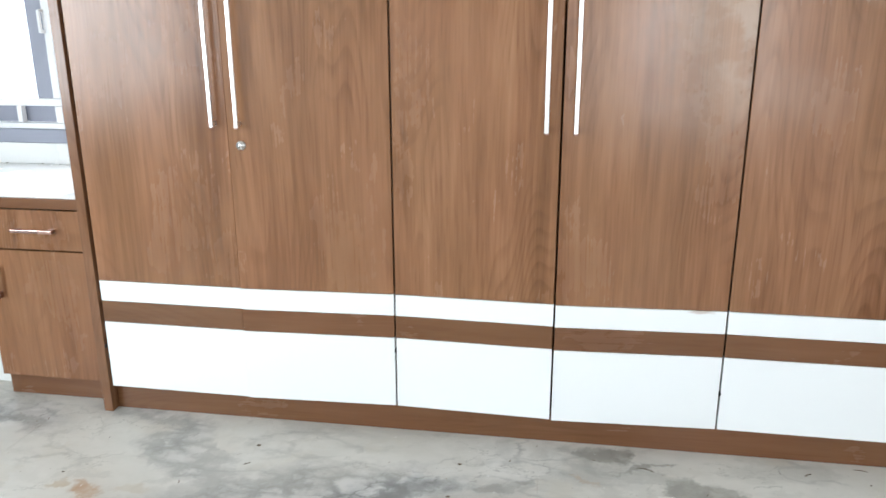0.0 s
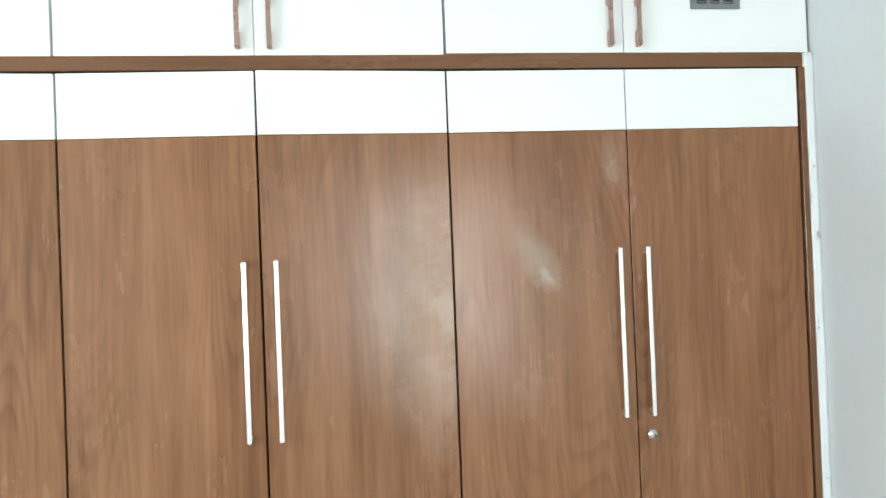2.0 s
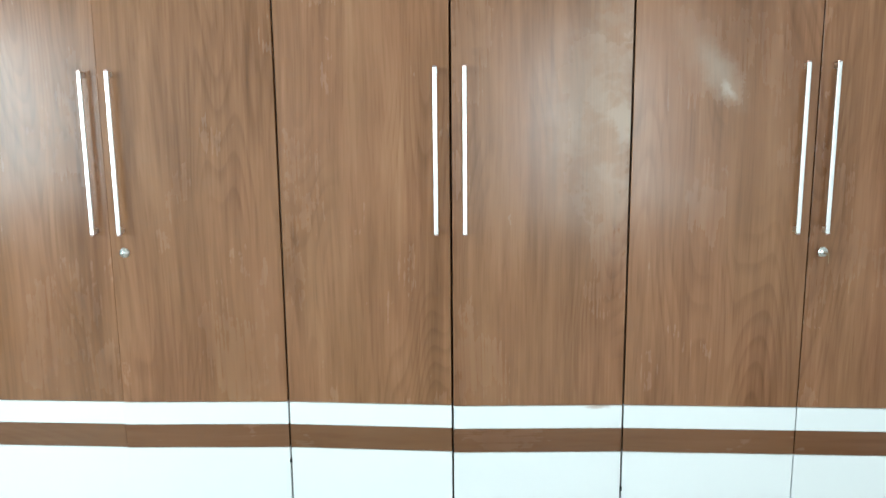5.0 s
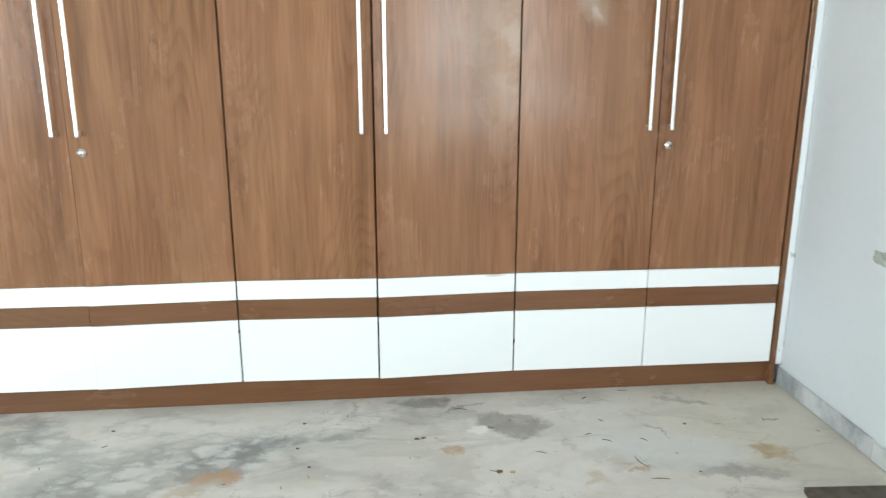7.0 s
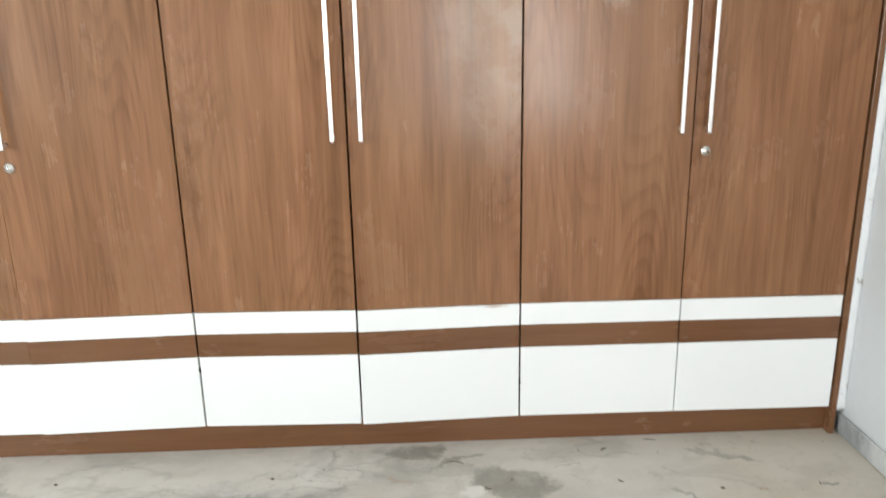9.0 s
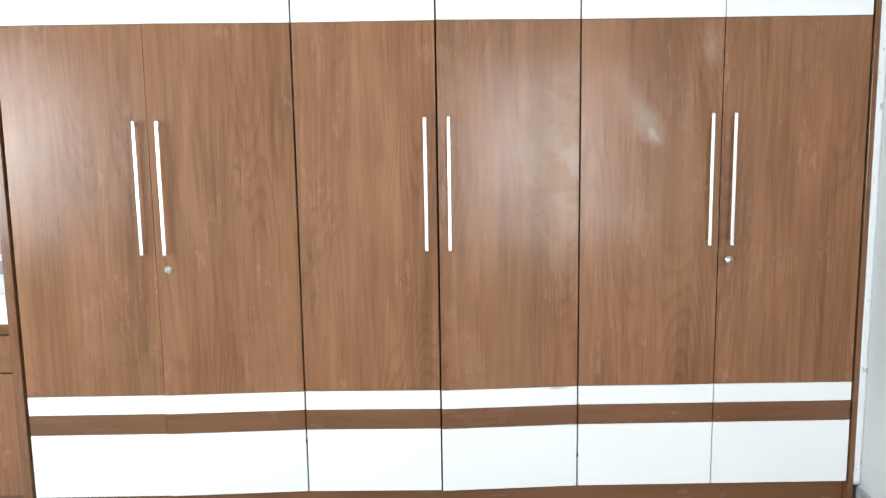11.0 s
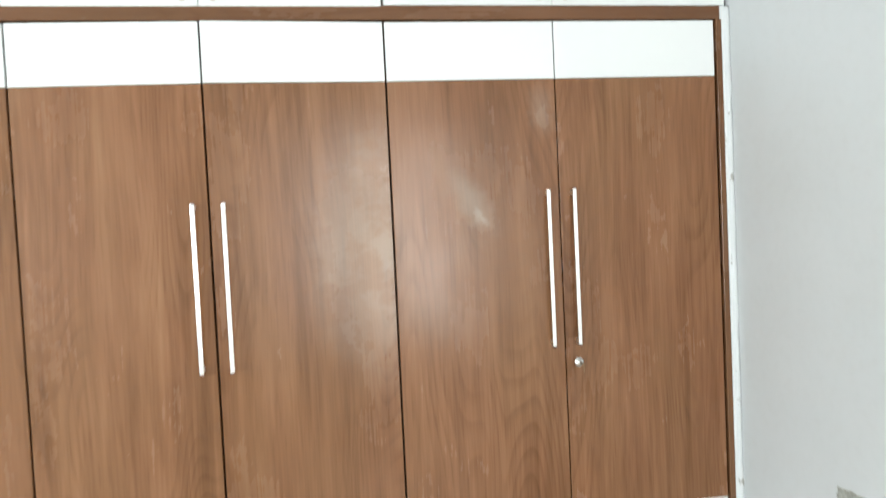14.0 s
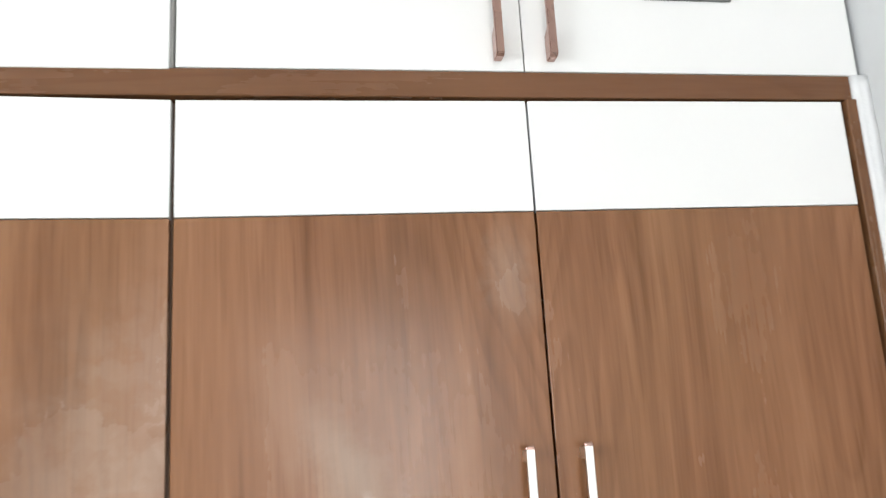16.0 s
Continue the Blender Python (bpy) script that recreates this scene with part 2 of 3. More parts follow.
    for x, y, rx, ry, turn, f in ((0.86, -0.46, 0.44, 0.17, 16, 0.95), (1.12, -0.33, 0.20, 0.06, 14, 0.75), (0.42, -0.26, 0.22, 0.09, -28, 0.7), (0.36, -0.14, 0.12, 0.08, 40, 0.75),
                                  (-0.36, -0.08, 0.24, 0.09, -12, 0.85), (0.14, -0.02, 0.22, 0.04, -14, 0.6), (1.76, -0.13, 0.16, 0.10, 10, 0.45), (2.72, -0.62, 0.20, 0.05, -16, 0.5), (1.74, -0.66, 0.14, 0.07, -20, 0.45)):
        col = mix(nt, num(nt, "MULTIPLY", blot(nt, ragged(nt, rag2, 3.0, 0.10), (x, y, 0), (rx, ry, 3), turn, 0.45), f), col, stone)
    # cream ground towards the wall, cool bloom in the middle of the slab
    col = mix(nt, num(nt, "MULTIPLY", blot(nt, rag2, (3.10, -0.30, 0), (0.42, 0.60, 3), 0, 0.6), 0.55), col, (0.50, 0.445, 0.345))
    col = mix(nt, num(nt, "MULTIPLY", blot(nt, rag2, (2.60, -0.48, 0), (0.26, 0.11, 3), -14, 0.4), 0.6), col, (0.55, 0.56, 0.56))
    grey, olive, rust, tan, chalk = (0.185, 0.178, 0.162), (0.150, 0.138, 0.118), (0.36, 0.195, 0.09), (0.37, 0.26, 0.135), (0.74, 0.73, 0.70)
    drawn = ((1.16, -0.34, 0.12, 0.04, 24, grey, 0.45), (0.88, -0.55, 0.15, 0.035, 18, olive, 0.6), (0.78, -0.66, 0.11, 0.07, 30, grey, 0.6),
             (0.62, -0.47, 0.10, 0.03, -20, grey, 0.25), (0.50, -0.20, 0.10, 0.02, -25, grey, 0.3), (-0.30, -0.12, 0.10, 0.03, -15, grey, 0.6), (-0.52, -0.02, 0.08, 0.03, -15, grey, 0.6),
             (0.34, -0.13, 0.05, 0.03, -35, grey, 0.5), (1.80, -0.045, 0.085, 0.045, 10, olive, 0.95), (1.90, -0.11, 0.10, 0.012, 25, olive, 0.8), (1.72, -0.20, 0.06, 0.010, -30, rust, 0.5), (1.86, -0.15, 0.15, 0.035, -8, grey, 0.4),
             (2.09, -0.24, 0.125, 0.085, -12, olive, 1.0), (2.02, -0.19, 0.07, 0.04, 20, grey, 0.5), (1.96, -0.30, 0.045, 0.035, 10, chalk, 0.9),
             (2.76, -0.65, 0.15, 0.03, -12, grey, 0.5), (2.79, -0.12, 0.10, 0.018, -20, olive, 0.55), (2.278, -0.62, 0.05, 0.022, 40, tan, 0.4), (1.745, -0.035, 0.06, 0.045, 0, grey, 0.9), (2.40, -0.56, 0.03, 0.04, 0, tan, 0.2), (1.865, -0.43, 0.05, 0.03, 0, rust, 1.0),
             (2.95, -0.53, 0.055, 0.045, -50, tan, 1.0), (1.05, -0.525, 0.07, 0.04, 15, rust, 1.0), (0.98, -0.60, 0.09, 0.02, 20, tan, 0.6),
             (0.19, -0.50, 0.055, 0.045, 0, rust, 1.0), (0.09, -0.47, 0.03, 0.02, 20, tan, 0.7), (0.34, -0.46, 0.07, 0.03, 10, tan, 0.35), (1.78, -0.75, 0.10, 0.035, -25, olive, 0.5), (1.62, -0.62, 0.10, 0.03, -30, grey, 0.4),
             (1.74, -0.34, 0.012, 0.008, 0, rust, 1.0), (1.80, -0.335, 0.009, 0.007, 0, rust, 1.0), (2.02, -0.58, 0.018, 0.010, 20, rust, 1.0), (2.44, -0.60, 0.03, 0.014, 40, rust, 0.6),
             (2.60, -0.36, 0.06, 0.008, -50, olive, 0.7), (2.26, -0.14, 0.05, 0.009, 10, olive, 0.6), (1.45, -0.28, 0.11, 0.02, 15, grey, 0.5), (0.15, -0.42, 0.10, 0.015, 20, grey, 0.25),
             (0.02, -0.30, 0.05, 0.012, -20, olive, 0.4), (2.85, -0.33, 0.012, 0.010, 0, rust, 0.9), (3.06, -0.30, 0.012, 0.008, 0, grey, 0.9))
    worn = span(nt, mottle, 0.40, 0.66, 1.0, 0.6)
    for x, y, rx, ry, turn, c, f in drawn:
        edge = num(nt, "MULTIPLY", blot(nt, rag2, (x, y, 0), (rx, ry, 3), turn, 0.34 if c in (rust, tan) else 0.22), worn)
        col = mix(nt, num(nt, "MULTIPLY", edge, f), col, c)
    speck = span(nt, grain(nt, p, 95.0, 1.0).outputs["Fac"], 0.77, 0.80)
    col = mix(nt, num(nt, "MULTIPLY", speck, 0.6), col, (0.16, 0.14, 0.12))
    chip = span(nt, grain(nt, ragged(nt, p, 70.0, 0.02), 34.0, 2.0).outputs["Fac"], 0.735, 0.75)
    col = mix(nt, num(nt, "MULTIPLY", chip, 0.8), col, (0.22, 0.155, 0.095))
    flake = span(nt, grain(nt, ragged(nt, vec(nt, "ADD", p, (3, 8, 0)), 60.0, 0.02), 40.0, 2.0).outputs["Fac"], 0.735, 0.75)
    col = mix(nt, num(nt, "MULTIPLY", flake, 0.8), col, chalk)
    dust = num(nt, "MULTIPLY", span(nt, grain(nt, p, 1.6, 5.0).outputs["Fac"], 0.38, 0.60), 0.30)
    col = mix(nt, dust, col, (0.56, 0.52, 0.44))
    nt.links.new(col, b.inputs["Base Color"])
    nt.links.new(span(nt, cloud2, 0.3, 0.7, 0.30, 0.55), b.inputs["Roughness"])
    bump(nt, b, grain(nt, p, 60.0, 5.0).outputs["Fac"], 0.05, 0.001)
    return m


def skirting_stone():
    m, nt, b = mat("skirting_stone", 0.4)
    p = place(nt)
    c = grain(nt, ragged(nt, vec(nt, "MULTIPLY", p, (1, 1, 0.6)), 6.0, 0.2), 6.0, 5.0, 0.55, 0.5).outputs["Fac"]
    nt.links.new(ramp(nt, c, [(0.34, (0.16, 0.165, 0.165)), (0.46, (0.36, 0.365, 0.365)), (0.62, (0.56, 0.56, 0.55))]), b.inputs["Base Color"])
    bump(nt, b, c, 0.1, 0.003)
    return m


def cement():
    m, nt, b = mat("cement", 0.9)
    p = place(nt)
    c = grain(nt, p, 28.0, 7.0, 0.7).outputs["Fac"]
    nt.links.new(ramp(nt, c, [(0.3, (0.19, 0.19, 0.16)), (0.50, (0.40, 0.40, 0.36)), (0.68, (0.58, 0.58, 0.56))]), b.inputs["Base Color"])
    bump(nt, b, c, 0.7, 0.006)
    return m


def filler_coat():
    """White filler smeared down the joint, with bare grey spots at its ragged edge."""
    m, nt, b = mat("filler", 0.55)
    p = place(nt)
    bare = span(nt, grain(nt, vec(nt, "MULTIPLY", p, (1, 1, 0.35)), 42.0, 6.0, 0.7).outputs["Fac"], 0.60, 0.66)
    near = num(nt, "MULTIPLY", bare, 0.8)
    nt.links.new(mix(nt, near, (0.77, 0.79, 0.80), (0.36, 0.34, 0.31)), b.inputs["Base Color"])
    bump(nt, b, grain(nt, p, 50.0, 6.0).outputs["Fac"], 0.5, 0.004)
    return m


def band_white():
    m, nt, b = mat("white_laminate", 0.28)
    p = place(nt)
    rag = ragged(nt, p, 30.0, 0.025)
    rub = num(nt, "MULTIPLY", blot(nt, rag, (2.045, 0, 0.507), (0.032, 1, 0.006), (0, 0, 0), 0.6), 0.6)
    soil = grain(nt, p, 2.0, 2.0, 0.4).outputs["Fac"]
    col = mix(nt, soil, (0.86, 0.872, 0.867), (0.835, 0.845, 0.838))
    nt.links.new(mix(nt, rub, col, (0.42, 0.27, 0.19)), b.inputs["Base Color"])
    return m


def metal(name, colour, rough, scratch=0.05):
    m, nt, b = mat(name, rough, 1.0)
    p = place(nt)
    s = grain(nt, p, 14.0, 2.0).outputs["Fac"]
    nt.links.new(mix(nt, span(nt, grain(nt, p, 12.0, 2.0).outputs["Fac"], 0.45, 0.7), colour, tuple(c * 0.94 for c in colour)), b.inputs["Base Color"])
    nt.links.new(span(nt, s, 0.3, 0.7, rough - scratch, rough + scratch), b.inputs["Roughness"])
    return m


def glow(name, colour, strength):
    m, nt, b = mat(name)
    e = nt.nodes.new("ShaderNodeEmission")
    e.inputs[0].default_value, e.inputs[1].default_value = (*colour, 1), strength
    nt.links.new(e.outputs[0], nt.nodes["Material Output"].inputs[0])
    return m


def pane_glass():
    m, nt, b = mat("window_glass", 0.02)
    b.inputs["Transmission Weight"].default_value, b.inputs["IOR"].default_value = 1.0, 1.45
    return m


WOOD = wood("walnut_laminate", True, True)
WOOD_ACROSS = wood("walnut_laminate_across", False, False, 0.72)
WOOD_PLAIN = wood("walnut_laminate_trim", True, False, 0.76)
WHITE = band_white()
GLOSS = paint("white_desk_laminate", (0.82, 0.82, 0.80), 0.25, 0.05)
WALL = paint("wall_paint", (0.62, 0.636, 0.645), 0.6, 0.07, 0.06, 1.4)
CEILING = paint("ceiling_paint", (0.74, 0.74, 0.72), 0.8, 0.04)
MARBLE, STONE, CEMENT, FILLER = marble(), skirting_stone(), cement(), filler_coat()
INSIDE = paint("carcass_board", (0.16, 0.10, 0.065), 0.6, 0.1)
STEEL = metal("brushed_steel", (0.90, 0.89, 0.87), 0.30, 0.01)
COPPER = metal("rose_copper", (0.46, 0.30, 0.255), 0.26)
BRASS = metal("dull_brass", (0.30, 0.21, 0.13), 0.4)
CHROME = metal("chrome", (0.86, 0.85, 0.83), 0.28)
VENT = paint("grey_plastic", (0.185, 0.195, 0.20), 0.45, 0.1)
DARK = paint("dark_void", (0.012, 0.012, 0.012), 0.7, 0.1)
FRAME = paint("white_window_paint", (0.82, 0.82, 0.82), 0.4, 0.04)
ALUMINIUM = paint("grey_aluminium", (0.30, 0.31, 0.37), 0.45, 0.08)
GRANITE = paint("dark_board", (0.092, 0.076, 0.055), 0.72, 0.6, 0.4, 22.0)
GLASS = pane_glass()
PAPER = paint("paper_scrap", (0.66, 0.58, 0.40), 0.8, 0.1)
CRUMB = paint("dry_crumb", (0.17, 0.125, 0.085), 0.8, 0.5, 0.1, 30.0)


# ---- mesh helpers ----
def box(bm, x0, x1, y0, y1, z0, z1, bevel=0.0, segments=1):
    made = bmesh.ops.create_cube(bm, size=1.0)["verts"]
    for v in made:
        v.co = Vector((x0 + (v.co.x + 0.5) * (x1 - x0), y0 + (v.co.y + 0.5) * (y1 - y0), z0 + (v.co.z + 0.5) * (z1 - z0)))
    if bevel:
        edges = list({e for v in made for e in v.link_edges})
        bmesh.ops.bevel(bm, geom=edges, offset=bevel, segments=segments, affect="EDGES", profile=0.6)
    return bm


def disc(bm, x, y, z, r, depth, sides=24):
    """A short round bar whose axis runs along y."""
    bmesh.ops.create_cone(bm, cap_ends=True, segments=sides, radius1=r, radius2=r * 0.9, depth=depth,
                          matrix=Matrix.Translation((x, y, z)) @ Matrix.Rotation(radians(90), 4, "X"))
    return bm


def link(name, bm, material, smooth=False):
    me = bpy.data.meshes.new(name)
    bm.to_mesh(me)
    bm.free()
    me.materials.append(material)
    if smooth:
        for f in me.polygons:
            f.use_smooth = True
    return new(name, me)


def part(name, bm, material, parent, label="", smooth=False):
    ob = link(name, bm, material, smooth)
    ob.parent = parent
    return tagged(ob, label)


def block(name, parent, material, dims, bevel=0.0015, label=""):
    return part(name, box(bmesh.new(), *dims, bevel), material, parent, label)


def thing(name, where, label, category, group="", kind="", turn=0.0):
    ob = new(name)
    ob.matrix_basis = pose(*where, 0, 0, turn)
    return tagged(ob, label, category, group, kind)


def structure(name, dims, material, label, category, bevel=0.0):
    return tagged(link(name, box(bmesh.new(), *dims, bevel), material), label, category, "", "structure")


# ---- the room ----
LEFT, RIGHT, BACK, FRONT, TOP = -1.75, 3.252, -4.4, 0.70, 2.95
structure("ceiling", (LEFT - 0.2, RIGHT + 0.2, BACK - 0.2, FRONT + 0.25, TOP, TOP + 0.15), CEILING, "plain white painted ceiling over the bedroom", "ceiling")
structure("wall_east", (RIGHT, RIGHT + 0.2, BACK - 0.2, FRONT + 0.25, 0, TOP), WALL, "pale grey white painted wall beside the wardrobe", "wall")
w = thing("wall_west", (0, 0, 0), "pale painted wall with a wide window opening", "wall", kind="structure")
block("wall_section", w, WALL, (LEFT - 0.2, LEFT, BACK - 0.2, -4.05, 0, TOP), 0)
block("wall_section", w, WALL, (LEFT - 0.2, LEFT, -1.45, FRONT + 0.25, 0, TOP), 0)
block("wall_section", w, WALL, (LEFT - 0.2, LEFT, -4.05, -1.45, 0, 0.87), 0)
block("wall_section", w, WALL, (LEFT - 0.2, LEFT, -4.05, -1.45, 2.13, TOP), 0)

# window wall, open over the desk from x -1.45 to -0.12
w = thing("wall_north", (0, 0, 0), "white painted wall behind wardrobe and desk", "wall", kind="structure")
block("wall_section", w, WALL, (-0.12, RIGHT, FRONT, FRONT + 0.25, 0, TOP), 0)
block("wall_section", w, WALL, (LEFT, -1.45, FRONT, FRONT + 0.25, 0, TOP), 0)
block("wall_section", w, WALL, (-1.45, -0.12, FRONT, FRONT + 0.25, 0, 0.88), 0)
block("wall_section", w, WALL, (-1.45, -0.12, FRONT, FRONT + 0.25, 2.16, TOP), 0)

# far wall, open at a tall window from x 1.70 to 3.09
w = thing("wall_south", (0, 0, 0), "white painted wall with a tall open window", "wall", kind="structure")
block("wall_section", w, WALL, (LEFT, 1.70, BACK - 0.2, BACK, 0, TOP), 0)
block("wall_section", w, WALL, (3.09, RIGHT, BACK - 0.2, BACK, 0, TOP), 0)
block("wall_section", w, WALL, (1.70, 3.09, BACK - 0.2, BACK, 2.37, TOP), 0)
block("wall_section", w, WALL, (1.70, 3.09, BACK - 0.2, BACK, 0, 0.53), 0)

# skirting stone along the east wall, in lengths
sk = thing("baseboard", (0, 0, 0), "grey veined marble skirting along the painted wall", "baseboard", kind="structure")
for y0, y1 in ((-0.62, -0.004), (-1.52, -0.622), (-2.6, -1.522), (-3.5, -2.602), (-4.39, -3.502)):
    block("skirting_stone", sk, STONE, (RIGHT - 0.011, RIGHT - 0.001, y0, y1, 0.001, 0.072 + 0.003 * math.sin(9 * y0)), 0.003)

# chased and patched place in the east wall
def patch(name, y0, y1, z0, z1, out, material, label, seed):
    """A ragged plaster patch standing a few millimetres off the wall."""
    rnd = random.Random(seed)
    bm = bmesh.new()
    rim = []
    for i in range(36):
        a = 2 * math.pi * i / 36
        c, s = math.cos(a), math.sin(a)
        k = 1 / max(abs(c), abs(s)) ** 0.86 * rnd.uniform(0.82, 1.0)
        rim.append((0.5 * (y0 + y1) + 0.5 * (y1 - y0) * c * k, 0.5 * (z0 + z1) + 0.5 * (z1 - z0) * s * k))
    low = [bm.verts.new((RIGHT + 0.002, y, z)) for y, z in rim]
    cy, cz = 0.5 * (y0 + y1), 0.5 * (z0 + z1)
    high = [bm.verts.new((RIGHT - out * rnd.uniform(0.6, 1.1), cy + (y - cy) * 0.9, cz + (z - cz) * 0.86)) for y, z in rim]
    inner = [bm.verts.new((RIGHT - out * rnd.uniform(0.3, 1.3), cy + (y - cy) * 0.5, cz + (z - cz) * 0.45)) for y, z in rim]
    for i in range(36):
        j = (i + 1) % 36
        bm.faces.new((low[j], low[i], high[i], high[j]))
        bm.faces.new((high[j], high[i], inner[i], inner[j]))
    bm.faces.new(inner[::-1])
    bmesh.ops.recalc_face_normals(bm, faces=bm.faces)
    return tagged(link(name, bm, material), label, "wall patch", "", "structure")


patch("cement_patch", -0.665, -0.462, 0.654, 0.708, 0.003, CEMENT, "rough bare cement patch in the painted wall", 3)
patch("plaster_patch", -0.706, -0.664, 0.634, 0.700, 0.0015, FRAME, "white filler dab beside the cement patch", 5)

# white filler between the wardrobe post and the wall
def filler_strip():
    rnd = random.Random(8)
    bm = bmesh.new()
    rows = []
    n = 90
    for i in range(n + 1):
        z = 0.09 + (2.122 - 0.09) * i / n
        edge = 3.2225 + (rnd.uniform(-0.0015, 0.004) if i % 2 else 0.0)
        rows.append([bm.verts.new(c) for c in ((edge, -0.008, z), (edge + 0.003, -0.013 - rnd.uniform(0, 0.002), z),
                                               (3.234, -0.0135 - rnd.uniform(0, 0.001), z), (3.243, -0.013 - rnd.uniform(0, 0.001), z), (3.2515, -0.015 - rnd.uniform(0, 0.004), z), (3.2515, 0.02, z), (edge, 0.02, z))])
    for a, b in zip(rows, rows[1:]):
        for i in range(7):
            j = (i + 1) % 7
            bm.faces.new((a[i], a[j], b[j], b[i]))
    bm.faces.new(rows[0][::-1]), bm.faces.new(rows[-1])
    bmesh.ops.recalc_face_normals(bm, faces=bm.faces)
    return tagged(link("trim", bm, FILLER, True), "white filler smeared between wardrobe frame and wall", "filler strip", "", "structure")


filler_strip()


# ---- wardrobe ----
DOOR_LOW, DOOR_HIGH = 0.104, 2.077
BANDS = (("white_band", 0.104, 0.3560, WHITE), ("wood_strip", 0.3575, 0.4350, WOOD_ACROSS), ("white_band", 0.4365, 0.5105, WHITE),
         ("white_band", 1.8985, 2.0755, WHITE))


def bar_handle(parent, x):
    """A flat steel bar on two end blocks."""
    bm = bmesh.new()
    box(bm, x - 0.0062, x + 0.0062, -0.029, -0.023, 1.058, 1.552, 0.002, 2)
    for z0 in (1.062, 1.533):
        box(bm, x - 0.005, x + 0.005, -0.025, 0.001, z0, z0 + 0.015, 0.001)
    part("handle", bm, STEEL, parent, "long flat brushed steel bar handle")
    for z0 in (1.055, 1.549):
        part("end_cap", box(bmesh.new(), x - 0.0065, x + 0.0065, -0.0295, -0.0225, z0, z0 + 0.006, 0.0015), COPPER, parent)


def lock(parent, x, key):
    bm = bmesh.new()
    disc(bm, x, -0.003, 1.0, 0.0155, 0.006)
    disc(bm, x, -0.008, 1.0, 0.0105, 0.006)
    part("lock", bm, CHROME, parent, "round chrome cam lock", True)
    part("keyhole", box(bmesh.new(), x - 0.0012, x + 0.0012, -0.0118, -0.0108, 0.995, 1.005), DARK, parent)
    if key:
        bm = bmesh.new()
        box(bm, x - 0.001, x + 0.001, -0.036, -0.010, 0.996, 1.004, 0.0005)
        disc(bm, x + 0.002, -0.034, 0.998, 0.005, 0.002, 16)
        box(bm, x + 0.0035, x + 0.0060, -0.034, -0.0325, 0.970, 0.994, 0.0006)
        part("key", bm, BRASS, parent, "small key hanging in the lock")


def wardrobe_door(unit, hinge_x, width, left_hinge, ajar, locked="", free=0.001):
    """One leaf: a wood field with bands across, turned a little about its hinge so that the free edge stands forward."""
    x0, x1 = (0.003, width - free) if left_hinge else (-width + free, -0.003)
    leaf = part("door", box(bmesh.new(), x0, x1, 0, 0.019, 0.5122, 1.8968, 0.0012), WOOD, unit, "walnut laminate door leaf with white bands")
    turn = math.degrees(math.asin(ajar / width))
    leaf.matrix_basis = pose(hinge_x, 0, 0, 0, 0, -turn if left_hinge else turn)
    for name, z0, z1, material in BANDS:
        block(name, leaf, material, (x0, x1, 0, 0.019, z0, z1), 0.0008)
    hx = (width - 0.043) if left_hinge else -(width - 0.041)
    bar_handle(leaf, hx)
    if locked:
        lock(leaf, hx - 0.001 if left_hinge else hx + 0.001, locked == "key")
    return leaf


def wardrobe_unit(x0, x1, y0, y1, seam, ajar_a, ajar_b, locked, label, free=0.001):
    """Carcass and two leaves; the unit's front runs from depth y0 to y1."""
    u = thing("wardrobe", (x0, y0, 0), label, "wardrobe", "wardrobe units along the wall", turn=math.degrees(math.atan2(y1 - y0, x1 - x0)))
    w = x1 - x0
    block("side_panel", u, INSIDE, (0.001, 0.017, 0.022, 0.60, 0.10, 2.08))
    block("side_panel", u, INSIDE, (w - 0.017, w - 0.001, 0.022, 0.60, 0.10, 2.08))
    block("back_panel", u, INSIDE, (0.018, w - 0.018, 0.585, 0.60, 0.10, 2.08))
    block("bottom_panel", u, INSIDE, (0.018, w - 0.018, 0.024, 0.584, 0.10, 0.118))
    block("top_panel", u, INSIDE, (0.018, w - 0.018, 0.024, 0.584, 2.062, 2.08))
    wardrobe_door(u, 0, seam - x0, True, ajar_a, "", free)
    wardrobe_door(u, w, x1 - seam, False, ajar_b, locked, free)
    return u


wardrobe_unit(0.0, 1.066, -0.010, 0.0, 0.533, 0.010, 0.015, "lock", "walnut laminate double wardrobe with white bands, slightly ajar")
wardrobe_unit(1.066, 2.127, 0.0, 0.0, 1.593, 0.017, 0.024, "", "walnut laminate double wardrobe, its leaves standing slightly open", 0.003)
wardrobe_unit(2.127, 3.200, 0.0, -0.010, 2.657, 0.0, 0.0, "key", "walnut laminate double wardrobe with a key in its lock", 0.0018)

# frame round the wardrobes: posts, top rail, plinth
fr = thing("built_in_surround", (0, 0, 0), "walnut laminate frame and plinth round the wardrobe doors", "surround")
block("post", fr, WOOD_PLAIN, (-0.043, -0.008, -0.014, 0.62, 0.0, 2.122), 0.0015)
block("post", fr, WOOD_PLAIN, (3.2045, 3.2235, -0.015, 0.62, 0.0, 2.079), 0.0015)
block("top_rail", fr, WOOD_ACROSS, (-0.007, 3.2235, -0.006, 0.62, 2.081, 2.1235), 0.0015)
block("plinth", fr, WOOD_ACROSS, (-0.007, 3.2035, 0.024, 0.042, 0.0, 0.098), 0.001)
for x, z in ((2.1272, 0.232), (1.0662, 0.312), (-0.0035, 0.262)):
    block("bumper", fr, DARK, (x - 0.0027, x + 0.0027, -0.006 if x > 0 else -0.016, 0.006, z - 0.006, z + 0.006), 0.001, "small dark buffer between the leaves")


